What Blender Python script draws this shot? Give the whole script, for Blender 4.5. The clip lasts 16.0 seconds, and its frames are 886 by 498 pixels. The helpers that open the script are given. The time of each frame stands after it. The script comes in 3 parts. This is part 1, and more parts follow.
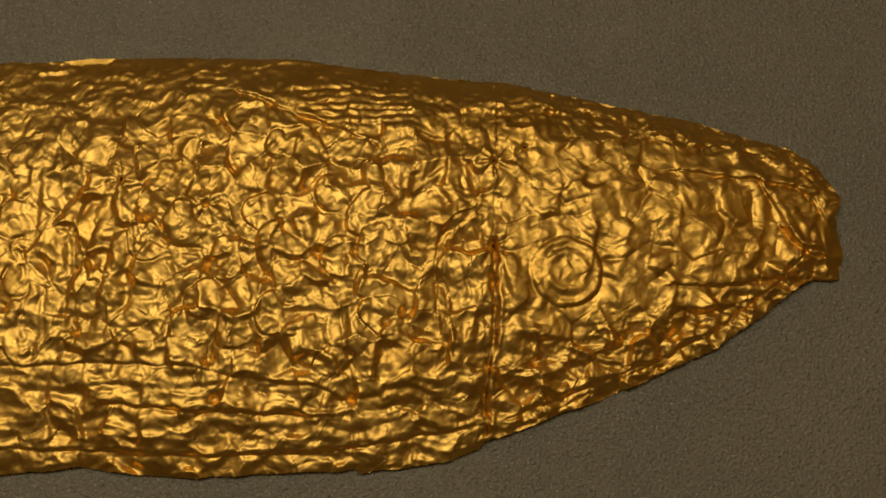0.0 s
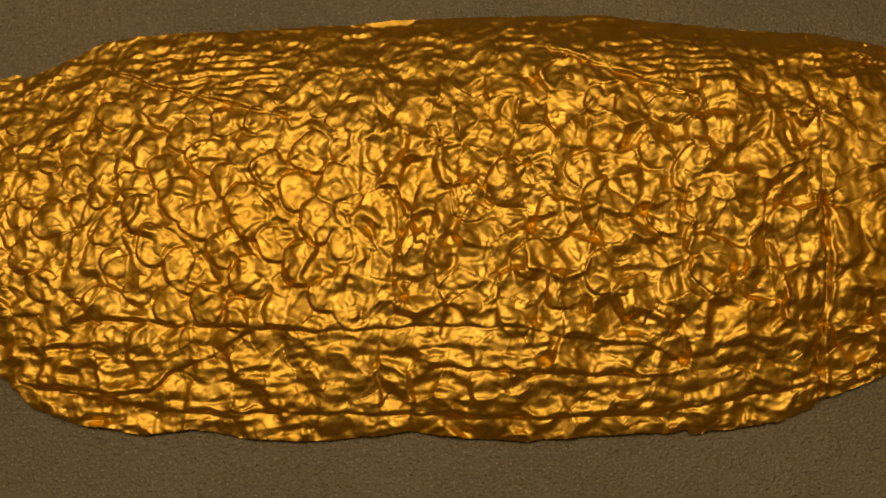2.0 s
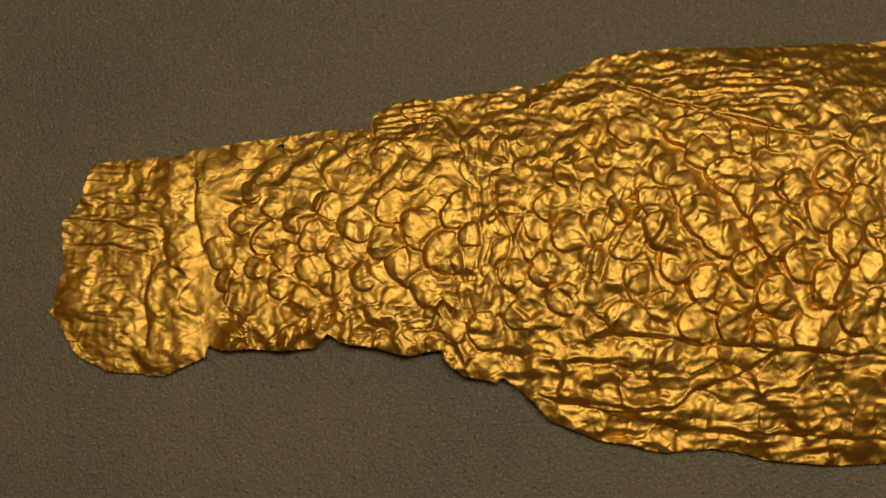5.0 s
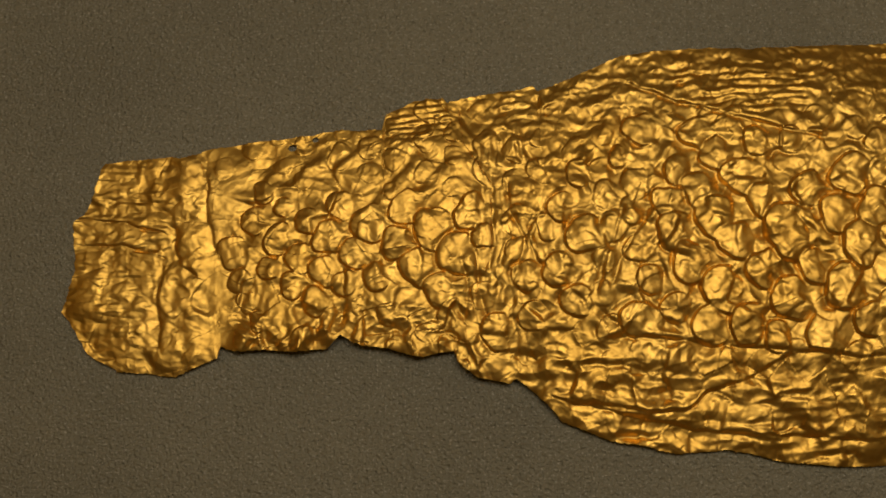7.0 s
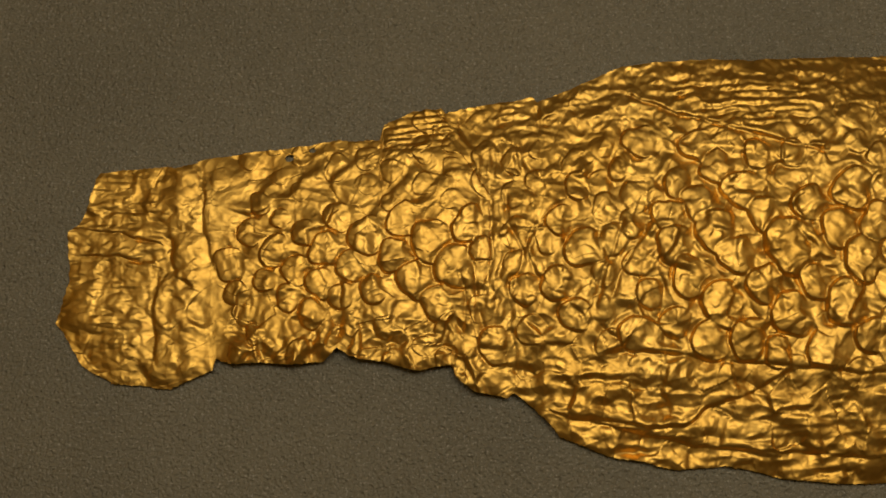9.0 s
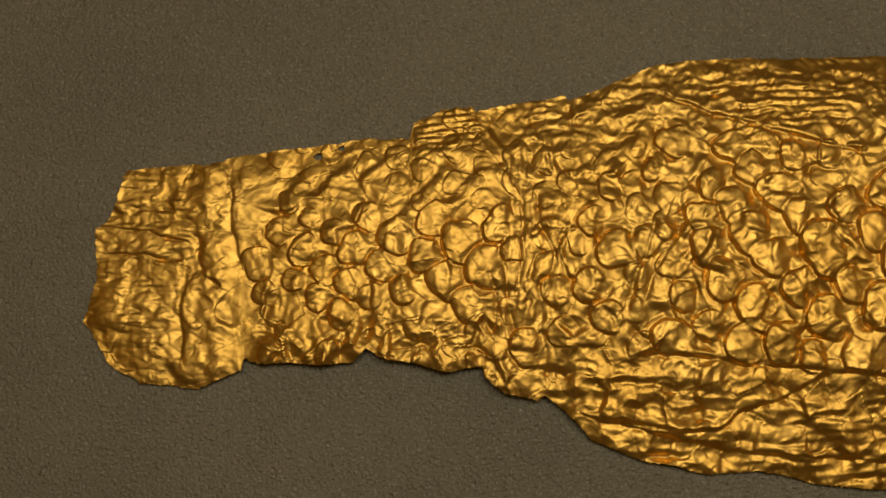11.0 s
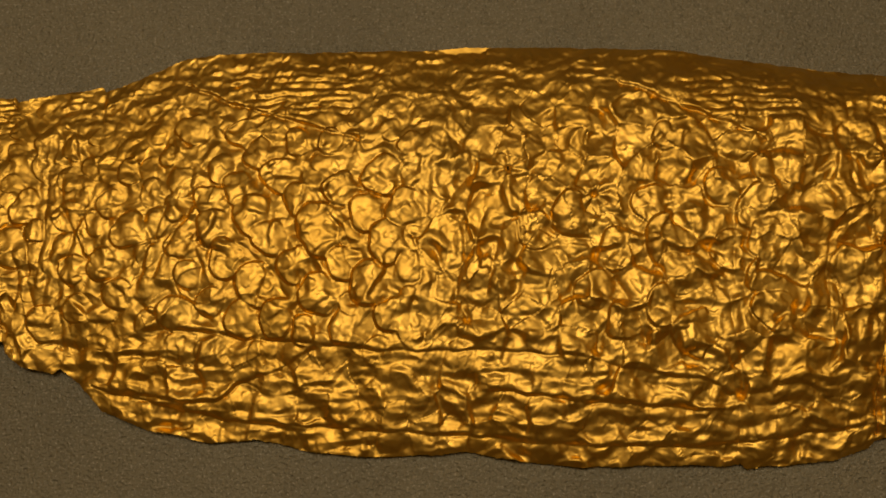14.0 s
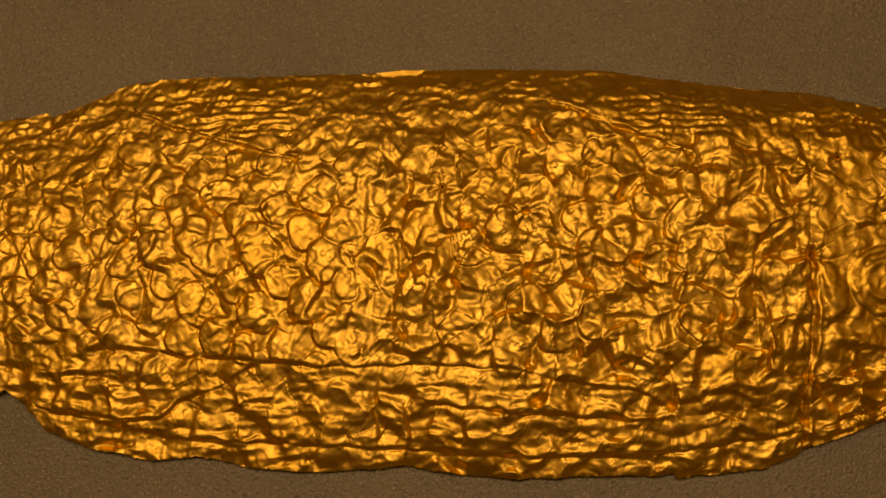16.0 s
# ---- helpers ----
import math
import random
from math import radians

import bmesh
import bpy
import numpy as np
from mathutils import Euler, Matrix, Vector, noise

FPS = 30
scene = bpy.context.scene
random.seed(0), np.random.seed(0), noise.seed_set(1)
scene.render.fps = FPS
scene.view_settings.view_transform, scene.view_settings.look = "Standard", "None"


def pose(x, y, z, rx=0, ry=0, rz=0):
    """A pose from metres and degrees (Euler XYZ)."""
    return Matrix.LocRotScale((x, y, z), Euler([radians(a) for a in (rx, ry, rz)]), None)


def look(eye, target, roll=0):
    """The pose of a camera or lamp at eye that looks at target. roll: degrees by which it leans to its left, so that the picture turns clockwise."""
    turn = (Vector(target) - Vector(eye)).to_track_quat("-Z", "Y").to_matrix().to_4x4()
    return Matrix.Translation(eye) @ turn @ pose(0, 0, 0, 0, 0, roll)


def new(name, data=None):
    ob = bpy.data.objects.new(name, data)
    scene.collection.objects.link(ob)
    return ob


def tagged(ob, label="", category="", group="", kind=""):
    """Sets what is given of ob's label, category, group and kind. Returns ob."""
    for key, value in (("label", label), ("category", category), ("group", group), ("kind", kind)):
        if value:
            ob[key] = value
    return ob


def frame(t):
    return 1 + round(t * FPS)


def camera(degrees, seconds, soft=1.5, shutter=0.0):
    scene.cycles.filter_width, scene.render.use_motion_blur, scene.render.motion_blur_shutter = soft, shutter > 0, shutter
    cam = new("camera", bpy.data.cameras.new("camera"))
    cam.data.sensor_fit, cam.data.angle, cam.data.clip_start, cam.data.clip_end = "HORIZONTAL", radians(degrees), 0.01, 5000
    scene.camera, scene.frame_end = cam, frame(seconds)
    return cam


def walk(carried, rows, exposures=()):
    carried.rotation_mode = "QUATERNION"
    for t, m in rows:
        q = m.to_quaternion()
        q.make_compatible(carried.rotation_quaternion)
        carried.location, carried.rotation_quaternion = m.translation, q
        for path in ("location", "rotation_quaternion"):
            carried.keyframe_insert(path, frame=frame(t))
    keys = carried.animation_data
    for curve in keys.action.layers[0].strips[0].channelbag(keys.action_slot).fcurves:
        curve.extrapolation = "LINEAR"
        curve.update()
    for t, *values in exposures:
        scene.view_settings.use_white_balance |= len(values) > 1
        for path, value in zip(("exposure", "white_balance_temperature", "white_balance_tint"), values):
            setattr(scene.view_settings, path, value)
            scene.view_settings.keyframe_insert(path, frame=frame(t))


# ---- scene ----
cam = camera(45.0, 16.0, soft=1.6)
PATH = [
    (0.0, pose(0.0936, -0.0480, 0.2681, 10.58, -1.83, -1.17)),
    (0.5, pose(0.0881, -0.0480, 0.2668, 10.55, -1.59, -1.33)),
    (1.0, pose(0.0727, -0.0448, 0.2650, 9.82, -1.21, -1.54)),
    (1.5, pose(0.0531, -0.0455, 0.2629, 8.98, -0.35, -1.58)),
    (2.0, pose(0.0249, -0.0505, 0.2619, 9.54, 0.59, -1.92)),
    (2.5, pose(-0.0063, -0.0533, 0.2621, 10.28, 0.80, -2.06)),
    (3.0, pose(-0.0307, -0.0528, 0.2625, 10.09, 1.14, -1.66)),
    (3.5, pose(-0.0478, -0.0509, 0.2631, 10.03, 1.41, -1.37)),
    (4.0, pose(-0.0638, -0.0493, 0.2635, 10.14, 2.30, -0.45)),
    (4.5, pose(-0.0795, -0.0449, 0.2641, 9.58, 3.06, 0.13)),
    (4.7, pose(-0.0882, -0.0443, 0.2640, 9.57, 2.74, 0.21)),
    (7.0, pose(-0.0940, -0.0439, 0.2637, 9.56, 2.52, 0.27)),
    (7.5, pose(-0.0927, -0.0411, 0.2633, 9.47, 2.64, 0.36)),
    (8.0, pose(-0.0912, -0.0404, 0.2624, 9.69, 2.72, 0.42)),
    (8.5, pose(-0.0914, -0.0382, 0.2622, 9.23, 2.72, 0.58)),
    (9.0, pose(-0.0936, -0.0391, 0.2620, 9.27, 2.47, 0.55)),
    (9.2, pose(-0.0961, -0.0396, 0.2616, 9.42, 2.46, 0.61)),
    (11.5, pose(-0.0988, -0.0345, 0.2600, 8.36, 3.00, 0.96)),
    (12.0, pose(-0.0840, -0.0360, 0.2597, 8.95, 2.63, 0.84)),
    (12.5, pose(-0.0625, -0.0331, 0.2613, 7.81, 2.27, 0.66)),
    (13.0, pose(-0.0331, -0.0405, 0.2650, 8.67, 2.68, 1.09)),
    (13.5, pose(-0.0007, -0.0433, 0.2658, 8.46, 3.08, 1.42)),
    (14.0, pose(0.0184, -0.0464, 0.2682, 9.83, 2.18, 0.82)),
    (14.5, pose(0.0267, -0.0459, 0.2710, 9.84, 1.67, 0.33)),
    (15.0, pose(0.0356, -0.0507, 0.2721, 10.31, 2.00, -0.26)),
    (15.5, pose(0.0343, -0.0514, 0.2730, 11.10, 1.89, -0.19)),
    (16.0, pose(0.0325, -0.0490, 0.2733, 11.09, 1.85, 0.02)),
]

EXPOSURES = [
    (0.0, 0.0, 6500, 10), (1.0, 0.0, 6700, 11), (1.5, 0.0, 7300, 12), (2.0, 0.0, 9500, 16), (2.5, 0.0, 10000, 18), (3.0, 0.0, 10200, 19),
    (3.5, 0.0, 8900, 16), (4.0, 0.0, 7600, 13), (4.5, 0.0, 7000, 12), (7.0, 0.0, 6500, 10), (11.5, 0.0, 6500, 10), (12.5, 0.0, 6700, 10),
    (13.5, 0.0, 6900, 10), (14.0, 0.0, 8000, 13), (14.5, 0.0, 9700, 18), (15.0, 0.0, 10400, 22), (15.5, 0.0, 11500, 26), (16.0, 0.0, 12800, 32),
]
walk(cam, PATH, EXPOSURES)

# ---- world and light: a dim gallery, a soft lamp over the display table, two added fills ----
world = bpy.data.worlds.new("gallery_air")
scene.world = world
world.use_nodes = True
world.node_tree.nodes["Background"].inputs[0].default_value = (0.9, 0.55, 0.25, 1)
world.node_tree.nodes["Background"].inputs[1].default_value = 0.02


def area_lamp(name, eye, target, size, size_y, watts, colour):
    data = bpy.data.lights.new(name, "AREA")
    data.shape, data.size, data.size_y = "RECTANGLE", size, size_y
    data.energy, data.color = watts, colour
    ob = new(name, data)
    ob.matrix_world = look(eye, target)
    return ob


area_lamp("case_lamp", (-0.02, 0.105, 0.66), (-0.02, -0.025, 0.0), 0.46, 0.16, 1.56, (1.0, 0.885, 0.68))
# two unseen uplights added as warm fill, bounced off the ceiling onto the gold
for side in (-1, 1):
    area_lamp("warm_ceiling_fill", (1.9 * side, 0.6, 1.0), (1.4 * side, 0.5, 2.1), 0.8, 0.8, 5.6, (1.0, 0.70, 0.22))


# ---- materials ----
class Nodes:
    """Short ways of building a node material."""

    def __init__(self, name):
        self.material = bpy.data.materials.new(name)
        self.material.use_nodes = True
        self.tree = self.material.node_tree
        self.shader = self.tree.nodes["Principled BSDF"]
        self.where = self.add("ShaderNodeTexCoord").outputs["Object"]

    def add(self, kind, **values):
        node = self.tree.nodes.new(kind)
        for key, value in values.items():
            if key == "operation":
                node.operation = value
            elif key == "feature":
                node.feature = value
            else:
                node.inputs[key.replace("_", " ")].default_value = value
        return node

    def link(self, a, b):
        self.tree.links.new(a, b)

    def noise(self, scale, detail=3.0, rough=0.55, stretch=None):
        node = self.add("ShaderNodeTexNoise", Scale=scale, Detail=detail, Roughness=rough)
        if stretch:
            mapped = self.add("ShaderNodeMapping", Scale=stretch)
            self.link(self.where, mapped.inputs["Vector"])
            self.link(mapped.outputs[0], node.inputs["Vector"])
        else:
            self.link(self.where, node.inputs["Vector"])
        return node.outputs["Fac"]

    def ramp(self, value, stops):
        node = self.tree.nodes.new("ShaderNodeValToRGB")
        while len(node.color_ramp.elements) < len(stops):
            node.color_ramp.elements.new(0.5)
        for element, (at, colour) in zip(node.color_ramp.elements, stops):
            element.position = at
            element.color = (*colour, 1) if len(colour) == 3 else colour
        self.link(value, node.inputs["Fac"])
        return node.outputs["Color"]

    def grey(self, value, low, high, a=0.3, b=0.7):
        node = self.add("ShaderNodeMapRange", From_Min=a, From_Max=b, To_Min=low, To_Max=high)
        self.link(value, node.inputs["Value"])
        return node.outputs["Result"]

    def mix(self, fac, a, b):
        node = self.tree.nodes.new("ShaderNodeMix")
        node.data_type = "RGBA"
        self.link(fac, node.inputs[0])
        for value, socket in ((a, node.inputs[6]), (b, node.inputs[7])):
            if isinstance(value, tuple):
                socket.default_value = (*value, 1)
            else:
                self.link(value, socket)
        return node.outputs[2]

    def bump(self, height, distance, strength=1.0, onto=None):
        node = self.add("ShaderNodeBump", Distance=distance, Strength=strength)
        self.link(height, node.inputs["Height"])
        if onto:
            self.link(onto, node.inputs["Normal"])
        return node.outputs["Normal"]


def gold_material():
    n = Nodes("hammered_gold_foil")
    broad, stain, fine = n.noise(38, 4), n.noise(140, 5, 0.6), n.noise(900, 3)
    colour = n.ramp(broad, [(0.3, (0.81, 0.475, 0.088)), (0.55, (0.85, 0.522, 0.112)), (0.75, (0.82, 0.512, 0.112))])
    red = n.grey(stain, 0.0, 0.25, 0.58, 0.75)
    n.link(n.mix(red, colour, (0.66, 0.30, 0.06)), n.shader.inputs["Base Color"])
    n.shader.inputs["Metallic"].default_value = 1.0
    n.link(n.grey(n.noise(260, 4), 0.41, 0.53), n.shader.inputs["Roughness"])
    dents = n.bump(n.noise(420, 3, 0.5), 0.0003, 0.2)
    n.link(n.bump(fine, 0.0001, 0.3, dents), n.shader.inputs["Normal"])
    return n.material


def panel_material():
    n = Nodes("grained_olive_grey_board")
    cells = n.add("ShaderNodeTexVoronoi", Scale=1250.0)
    n.link(n.where, cells.inputs["Vector"])
    grain = n.noise(1000, 3, 0.65)
    colour = n.ramp(n.noise(14, 5), [(0.3, (0.222, 0.204, 0.148)), (0.7, (0.288, 0.262, 0.189))])
    # glints on the grain's bumps, painted into the base colour as pale flecks
    painted_glint = n.grey(n.noise(1450, 1, 0.5), 0.0, 0.75, 0.58, 0.72)
    n.link(n.mix(painted_glint, colour, (0.46, 0.43, 0.36)), n.shader.inputs["Base Color"])
    n.link(n.grey(n.noise(500, 2), 0.28, 0.48), n.shader.inputs["Roughness"])
    low = n.bump(grain, 0.0009, 1.0)
    n.link(n.bump(cells.outputs["Distance"], 0.0005, 0.7, low), n.shader.inputs["Normal"])
    return n.material


def plain_material(name, a, b, rough):
    n = Nodes(name)
    n.link(n.ramp(n.noise(3, 5), [(0.3, a), (0.7, b)]), n.shader.inputs["Base Color"])
    n.shader.inputs["Roughness"].default_value = rough
    n.link(n.bump(n.noise(120, 4), 0.001, 0.2), n.shader.inputs["Normal"])
    return n.material


GOLD = gold_material()
BOARD = panel_material()
# ochre chosen to warm the bounced light that the gold reflects
WALL = plain_material("ochre_bounce_paint", (0.58, 0.47, 0.22), (0.62, 0.50, 0.24), 0.8)
FLOOR = plain_material("dark_stone_floor", (0.10, 0.09, 0.07), (0.14, 0.12, 0.10), 0.5)


# ---- the added room, out of view, and the display table ----
def block(name, lo, hi, material, bevel=0.0):
    bm = bmesh.new()
    bmesh.ops.create_cube(bm, size=1.0)
    for v in bm.verts:
        v.co = [a + (b - a) * (c + 0.5) for a, b, c in zip(lo, hi, v.co)]
    if bevel:
        bmesh.ops.bevel(bm, geom=bm.edges[:], offset=bevel, segments=2, affect="EDGES")
    me = bpy.data.meshes.new(name)
    bm.to_mesh(me)
    bm.free()
    me.materials.append(material)
    return new(name, me)


# unseen shell added round the board to give the foil warm reflections
for name, lo, hi, material in (
        ("floor", (-2.5, -2.5, -1.0), (2.5, 2.5, -0.9), FLOOR),
        ("ceiling", (-2.5, -2.5, 2.1), (2.5, 2.5, 2.2), WALL),
        ("wall_north", (-2.5, 2.5, -1.0), (2.5, 2.6, 2.2), WALL),
        ("wall_south", (-2.5, -2.6, -1.0), (2.5, -2.5, 2.2), WALL),
        ("wall_east", (2.5, -2.6, -1.0), (2.6, 2.6, 2.2), WALL),
        ("wall_west", (-2.6, -2.6, -1.0), (-2.5, 2.6, 2.2), WALL)):
    tagged(block(name, lo, hi, material), kind="structure")
tagged(block("display_base", (-0.56, -0.36, -0.9), (0.56, 0.36, -0.02), WALL), kind="structure")
tagged(block("display_panel", (-0.6, -0.4, -0.02), (0.6, 0.4, 0.0), BOARD, 0.003),
       "olive-grey board with a pebbled grain under the gold", "panel", kind="structure")


# ---- the gold fish, in millimetres ----
def hash_grid(ix, iy, seed):
    v = np.sin(ix * 127.1 + iy * 311.7 + seed * 74.7) * 43758.5453
    return v - np.floor(v)


def gradient_noise(x, y, seed):
    """Smooth noise of about -0.7 to 0.7 with a period of one."""
    ix, iy = np.floor(x), np.floor(y)
    fx, fy = x - ix, y - iy
    ux, uy = fx * fx * fx * (fx * (fx * 6 - 15) + 10), fy * fy * fy * (fy * (fy * 6 - 15) + 10)
    corner = []
    for dx in (0, 1):
        for dy in (0, 1):
            a = hash_grid(ix + dx, iy + dy, seed) * 2 * np.pi
            corner.append(np.cos(a) * (fx - dx) + np.sin(a) * (fy - dy))
    low = corner[0] + (corner[1] - corner[0]) * uy
    high = corner[2] + (corner[3] - corner[2]) * uy
    return low + (high - low) * ux


def cell_noise(x, y, seed):
    """The distances to the nearest and second nearest of scattered points, and a random value of the nearest."""
    ix, iy = np.floor(x), np.floor(y)
    f1, f2, tag = np.full(x.shape, 9.0), np.full(x.shape, 9.0), np.zeros(x.shape)
    for dx in (-1, 0, 1):
        for dy in (-1, 0, 1):
            cx, cy = ix + dx, iy + dy
            d = np.hypot(cx + 0.1 + 0.8 * hash_grid(cx, cy, seed) - x, cy + 0.1 + 0.8 * hash_grid(cx, cy, seed + 5) - y)
            near = d < f1
            f2 = np.where(near, f1, np.minimum(f2, d))
            tag = np.where(near, hash_grid(cx, cy, seed + 9), tag)
            f1 = np.where(near, d, f1)
    return f1, f2, tag


def tilted_facets(x, y, seed, crisp, slope):
    """Small planes that lean at random and meet in soft folds; one facet is about one unit wide."""
    ix, iy = np.floor(x), np.floor(y)
    total, height = np.full(x.shape, 1e-9), np.zeros(x.shape)
    for dx in (-1, 0, 1):
        for dy in (-1, 0, 1):
            cx, cy = ix + dx, iy + dy
            px, py = x - cx - 0.1 - 0.8 * hash_grid(cx, cy, seed), y - cy - 0.1 - 0.8 * hash_grid(cx, cy, seed + 5)
            turn, lean = 2 * np.pi * hash_grid(cx, cy, seed + 9), slope * np.sqrt(hash_grid(cx, cy, seed + 13))
            w = np.exp(-crisp * (px * px + py * py))
            total += w
            height += w * (lean * (np.cos(turn) * px + np.sin(turn) * py) + 0.3 * slope * (hash_grid(cx, cy, seed + 17) - 0.5))
    return height / total


def step(v, a, b):
    u = np.clip((v - a) / (b - a), 0, 1)
    return u * u * (3 - 2 * u)


def curve(x, points):
    return np.interp(x, [p[0] for p in points], [p[1] for p in points])


# outline: height of the upper and lower edge along the length, and the set-back of both ends
UPPER = [(-200, 22.6), (-192, 23.2), (-181, 24.2), (-168.5, 23.9), (-156, 27.5), (-143, 29.3), (-132, 31), (-121.4, 31), (-120.6, 35.1),
         (-113, 38.6), (-103, 39.4), (-101, 37.8), (-82.7, 42.2), (-81.7, 40.8), (-68, 46.8), (-60.7, 49.9), (-52, 51.3), (-10, 51.6),
         (19, 53.1), (33, 52.8), (65, 51.7), (83, 48.9), (111, 45), (119.5, 44.6), (144, 39), (171, 33), (184, 28.6), (194, 25.8), (201, 20.9), (205, 14)]
LOWER = [(-200, -29.6), (-186, -29.9), (-174, -30.9), (-162.4, -26.2), (-161.7, -23.2), (-156, -24.3), (-139, -24.5), (-134, -23.7),
         (-130.6, -20.3), (-127.7, -22.3), (-110, -25.6), (-100.7, -24.2), (-99.7, -26.9), (-94.5, -31), (-88.4, -31.9), (-87, -30.7),
         (-79.6, -37.6), (-77, -40.9), (-65, -45.4), (-49, -48.5), (-38, -47.1), (-25, -50.2), (-10, -51.3), (15, -49.9), (27.5, -51.7),
         (42, -52.8), (71, -52.1), (80.4, -51.3), (81.8, -52.8), (104, -49.6), (113.6, -47.2), (115.2, -45.1), (135, -37.5), (151, -31.9),
         (171, -23.2), (185, -14.1), (190.4, -9.9), (194, -7.6), (197, -6.2), (205, -6.4)]
TAIL_END = [(-30, -186.6), (-26, -194), (-18, -199), (-15.7, -201.3), (-5, -198.4), (7.7, -199.7), (9, -196.8), (13.7, -194.9), (22.9, -192.8)]
NOSE_END = [(-6, 204.6), (-1.4, 206.0), (3, 205.4), (8, 204.0), (13, 206.0), (17, 204.5)]
CREST = [(-200, 1.6), (-176, 2.3), (-163, 2.8), (-150, 4.2), (-130, 5), (-101, 6.2), (-75, 7.5), (-45, 8.8), (-10, 9.9), (20, 10.4),
         (60, 10.8), (95, 10.8), (116, 10.2), (135, 9), (165, 7.6), (184, 6), (197, 5), (205, 3.2)]

NX, NT = 1400, 350
t = np.linspace(0, 1, NT)[None, :] + np.zeros((NX, 1))
x0 = np.linspace(-199, 204.2, NX)[:, None] + np.zeros((1, NT))
ragged = 0.55 * gradient_noise(x0 / 5.0, 0 * x0 + 3.3, 1) + 0.5 * np.abs(gradient_noise(x0 / 1.7, 0 * x0, 2))
ragged_low = 0.9 * gradient_noise(x0 / 9.0, 0 * x0 + 7.1, 3) + 0.6 * np.abs(gradient_noise(x0 / 2.3, 0 * x0, 4)) + 0.3 * np.abs(gradient_noise(x0 / 1.1, 0 * x0, 7))
upper = curve(x0, UPPER) + 0.5 * step(x0, -60, -20) + 0.3 * step(x0, 20, 60) + 0.5 * step(x0, 60, 120)
lower = curve(x0, LOWER) - 0.8 - 0.2 * step(x0, -95, -70) - 0.5 * step(x0, 60, 120)
Y = lower + (upper - lower) * t
Y = Y + ragged * step(t, 0.95, 1.0) - ragged_low * step(-t, -0.05, 0.0)
upper, lower = upper + ragged, lower - ragged_low


def even(v, n):
    """The running mean of a profile along the length."""
    k = np.ones(2 * n + 1) / (2 * n + 1)
    return np.convolve(np.pad(v, n, mode="edge"), k, mode="valid")[:, None]


smooth_low, smooth_up = even(curve(x0[:, 0], LOWER) - 2.2, 14), even(curve(x0[:, 0], UPPER) + 1.5, 14)
t = np.clip((Y - smooth_low) / (smooth_up - smooth_low), 0, 1)
at_tail = np.clip(1 - (x0 + 199) / 30, 0, 1)
at_nose = np.clip(1 - (204.2 - x0) / 12, 0, 1)
X = x0 + at_tail * (curve(Y, TAIL_END) + 199 + 0.8 * gradient_noise(Y / 2.2, 0 * Y, 5)) + at_nose * (curve(Y, NOSE_END) - 204.2)

# seams between the four sheets lean and bow
SEAM_TAIL, SEAM_STEM, SEAM_HEAD = -163.0, -97.0, 115.5
bow_tail = curve(Y, [(-27, 1.2), (4, 0.4), (23, -4.5)])
bow_stem = curve(Y, [(-27, -2.4), (-18, -3), (-2, 3.4), (16, 3.4), (27, -3.8), (37, -4.8)])
bow_head = curve(Y, [(-45, -2.8), (-36, -3), (-21, -0.7), (2, -0.3), (30, 1.2), (45, 2)])
for seam, bow in ((SEAM_TAIL, bow_tail), (SEAM_STEM, bow_stem), (SEAM_HEAD, bow_head)):
    X = X + (bow + 0.35 * gradient_noise(Y / 2.5, 0 * Y, 6)) * np.exp(-((x0 - seam) / 9.0) ** 2)

# the swell of the body: steep towards the back, gentle towards the belly
u = 2 * t - 1
tail_flat = 1 - step(X, -172, -150)
round_up = 1 - np.abs(u) ** (curve(X, [(-95, 1.6), (-70, 1.7), (-48, 2.1), (-15, 3.4), (60, 4.6), (124, 4.4), (205, 3.2)]) + 4 * tail_flat)
round_low = 1 - np.abs(u) ** (curve(X, [(-100, 1.9), (-50, 1.6), (10, 2.1), (40, 2.6), (120, 2.4)]) + 4 * tail_flat)
rim = np.where(u > 0, 0.5, curve(X, [(-200, 1.4), (-165, 1.8), (-155, 3.8), (-100, 4.4), (-85, 2.6), (-40, 2.0), (100, 2.0), (205, 2.4)]))
crest = curve(X, CREST)
Z = rim + (crest - rim) * np.where(u > 0, round_up, round_low)
Z += 0.7 * gradient_noise(X / 24, Y / 18, 11) * (1 - np.abs(u) ** 4)
# the fore body is highest towards the back
Z += 1.5 * u * (1 - np.abs(u) ** 3) * step(X, 30, 70) * (1 - step(X, 140, 180))
# the back sags between the fins
Z -= 1.6 * np.exp(-((X - 12) / 13) ** 2) * step(Y, 20, 42)

swell = Z.copy()

# where each kind of surface lies
back = step(t, 0.80, 0.90) * step(X, -105, -80)
belly = step(-t, -0.30, -0.17) * step(X, -100, -80)
scaly = step(X, -166, -156) * (1 - step(X, -2, 14)) * (1 - back) * (1 - belly)
crumpled = step(X, -2, 14) * (1 - step(X, 112, 122)) * (1 - back) * (1 - belly)
head = step(X, 112, 122)
fin_end = 1 - step(X, -168, -160)

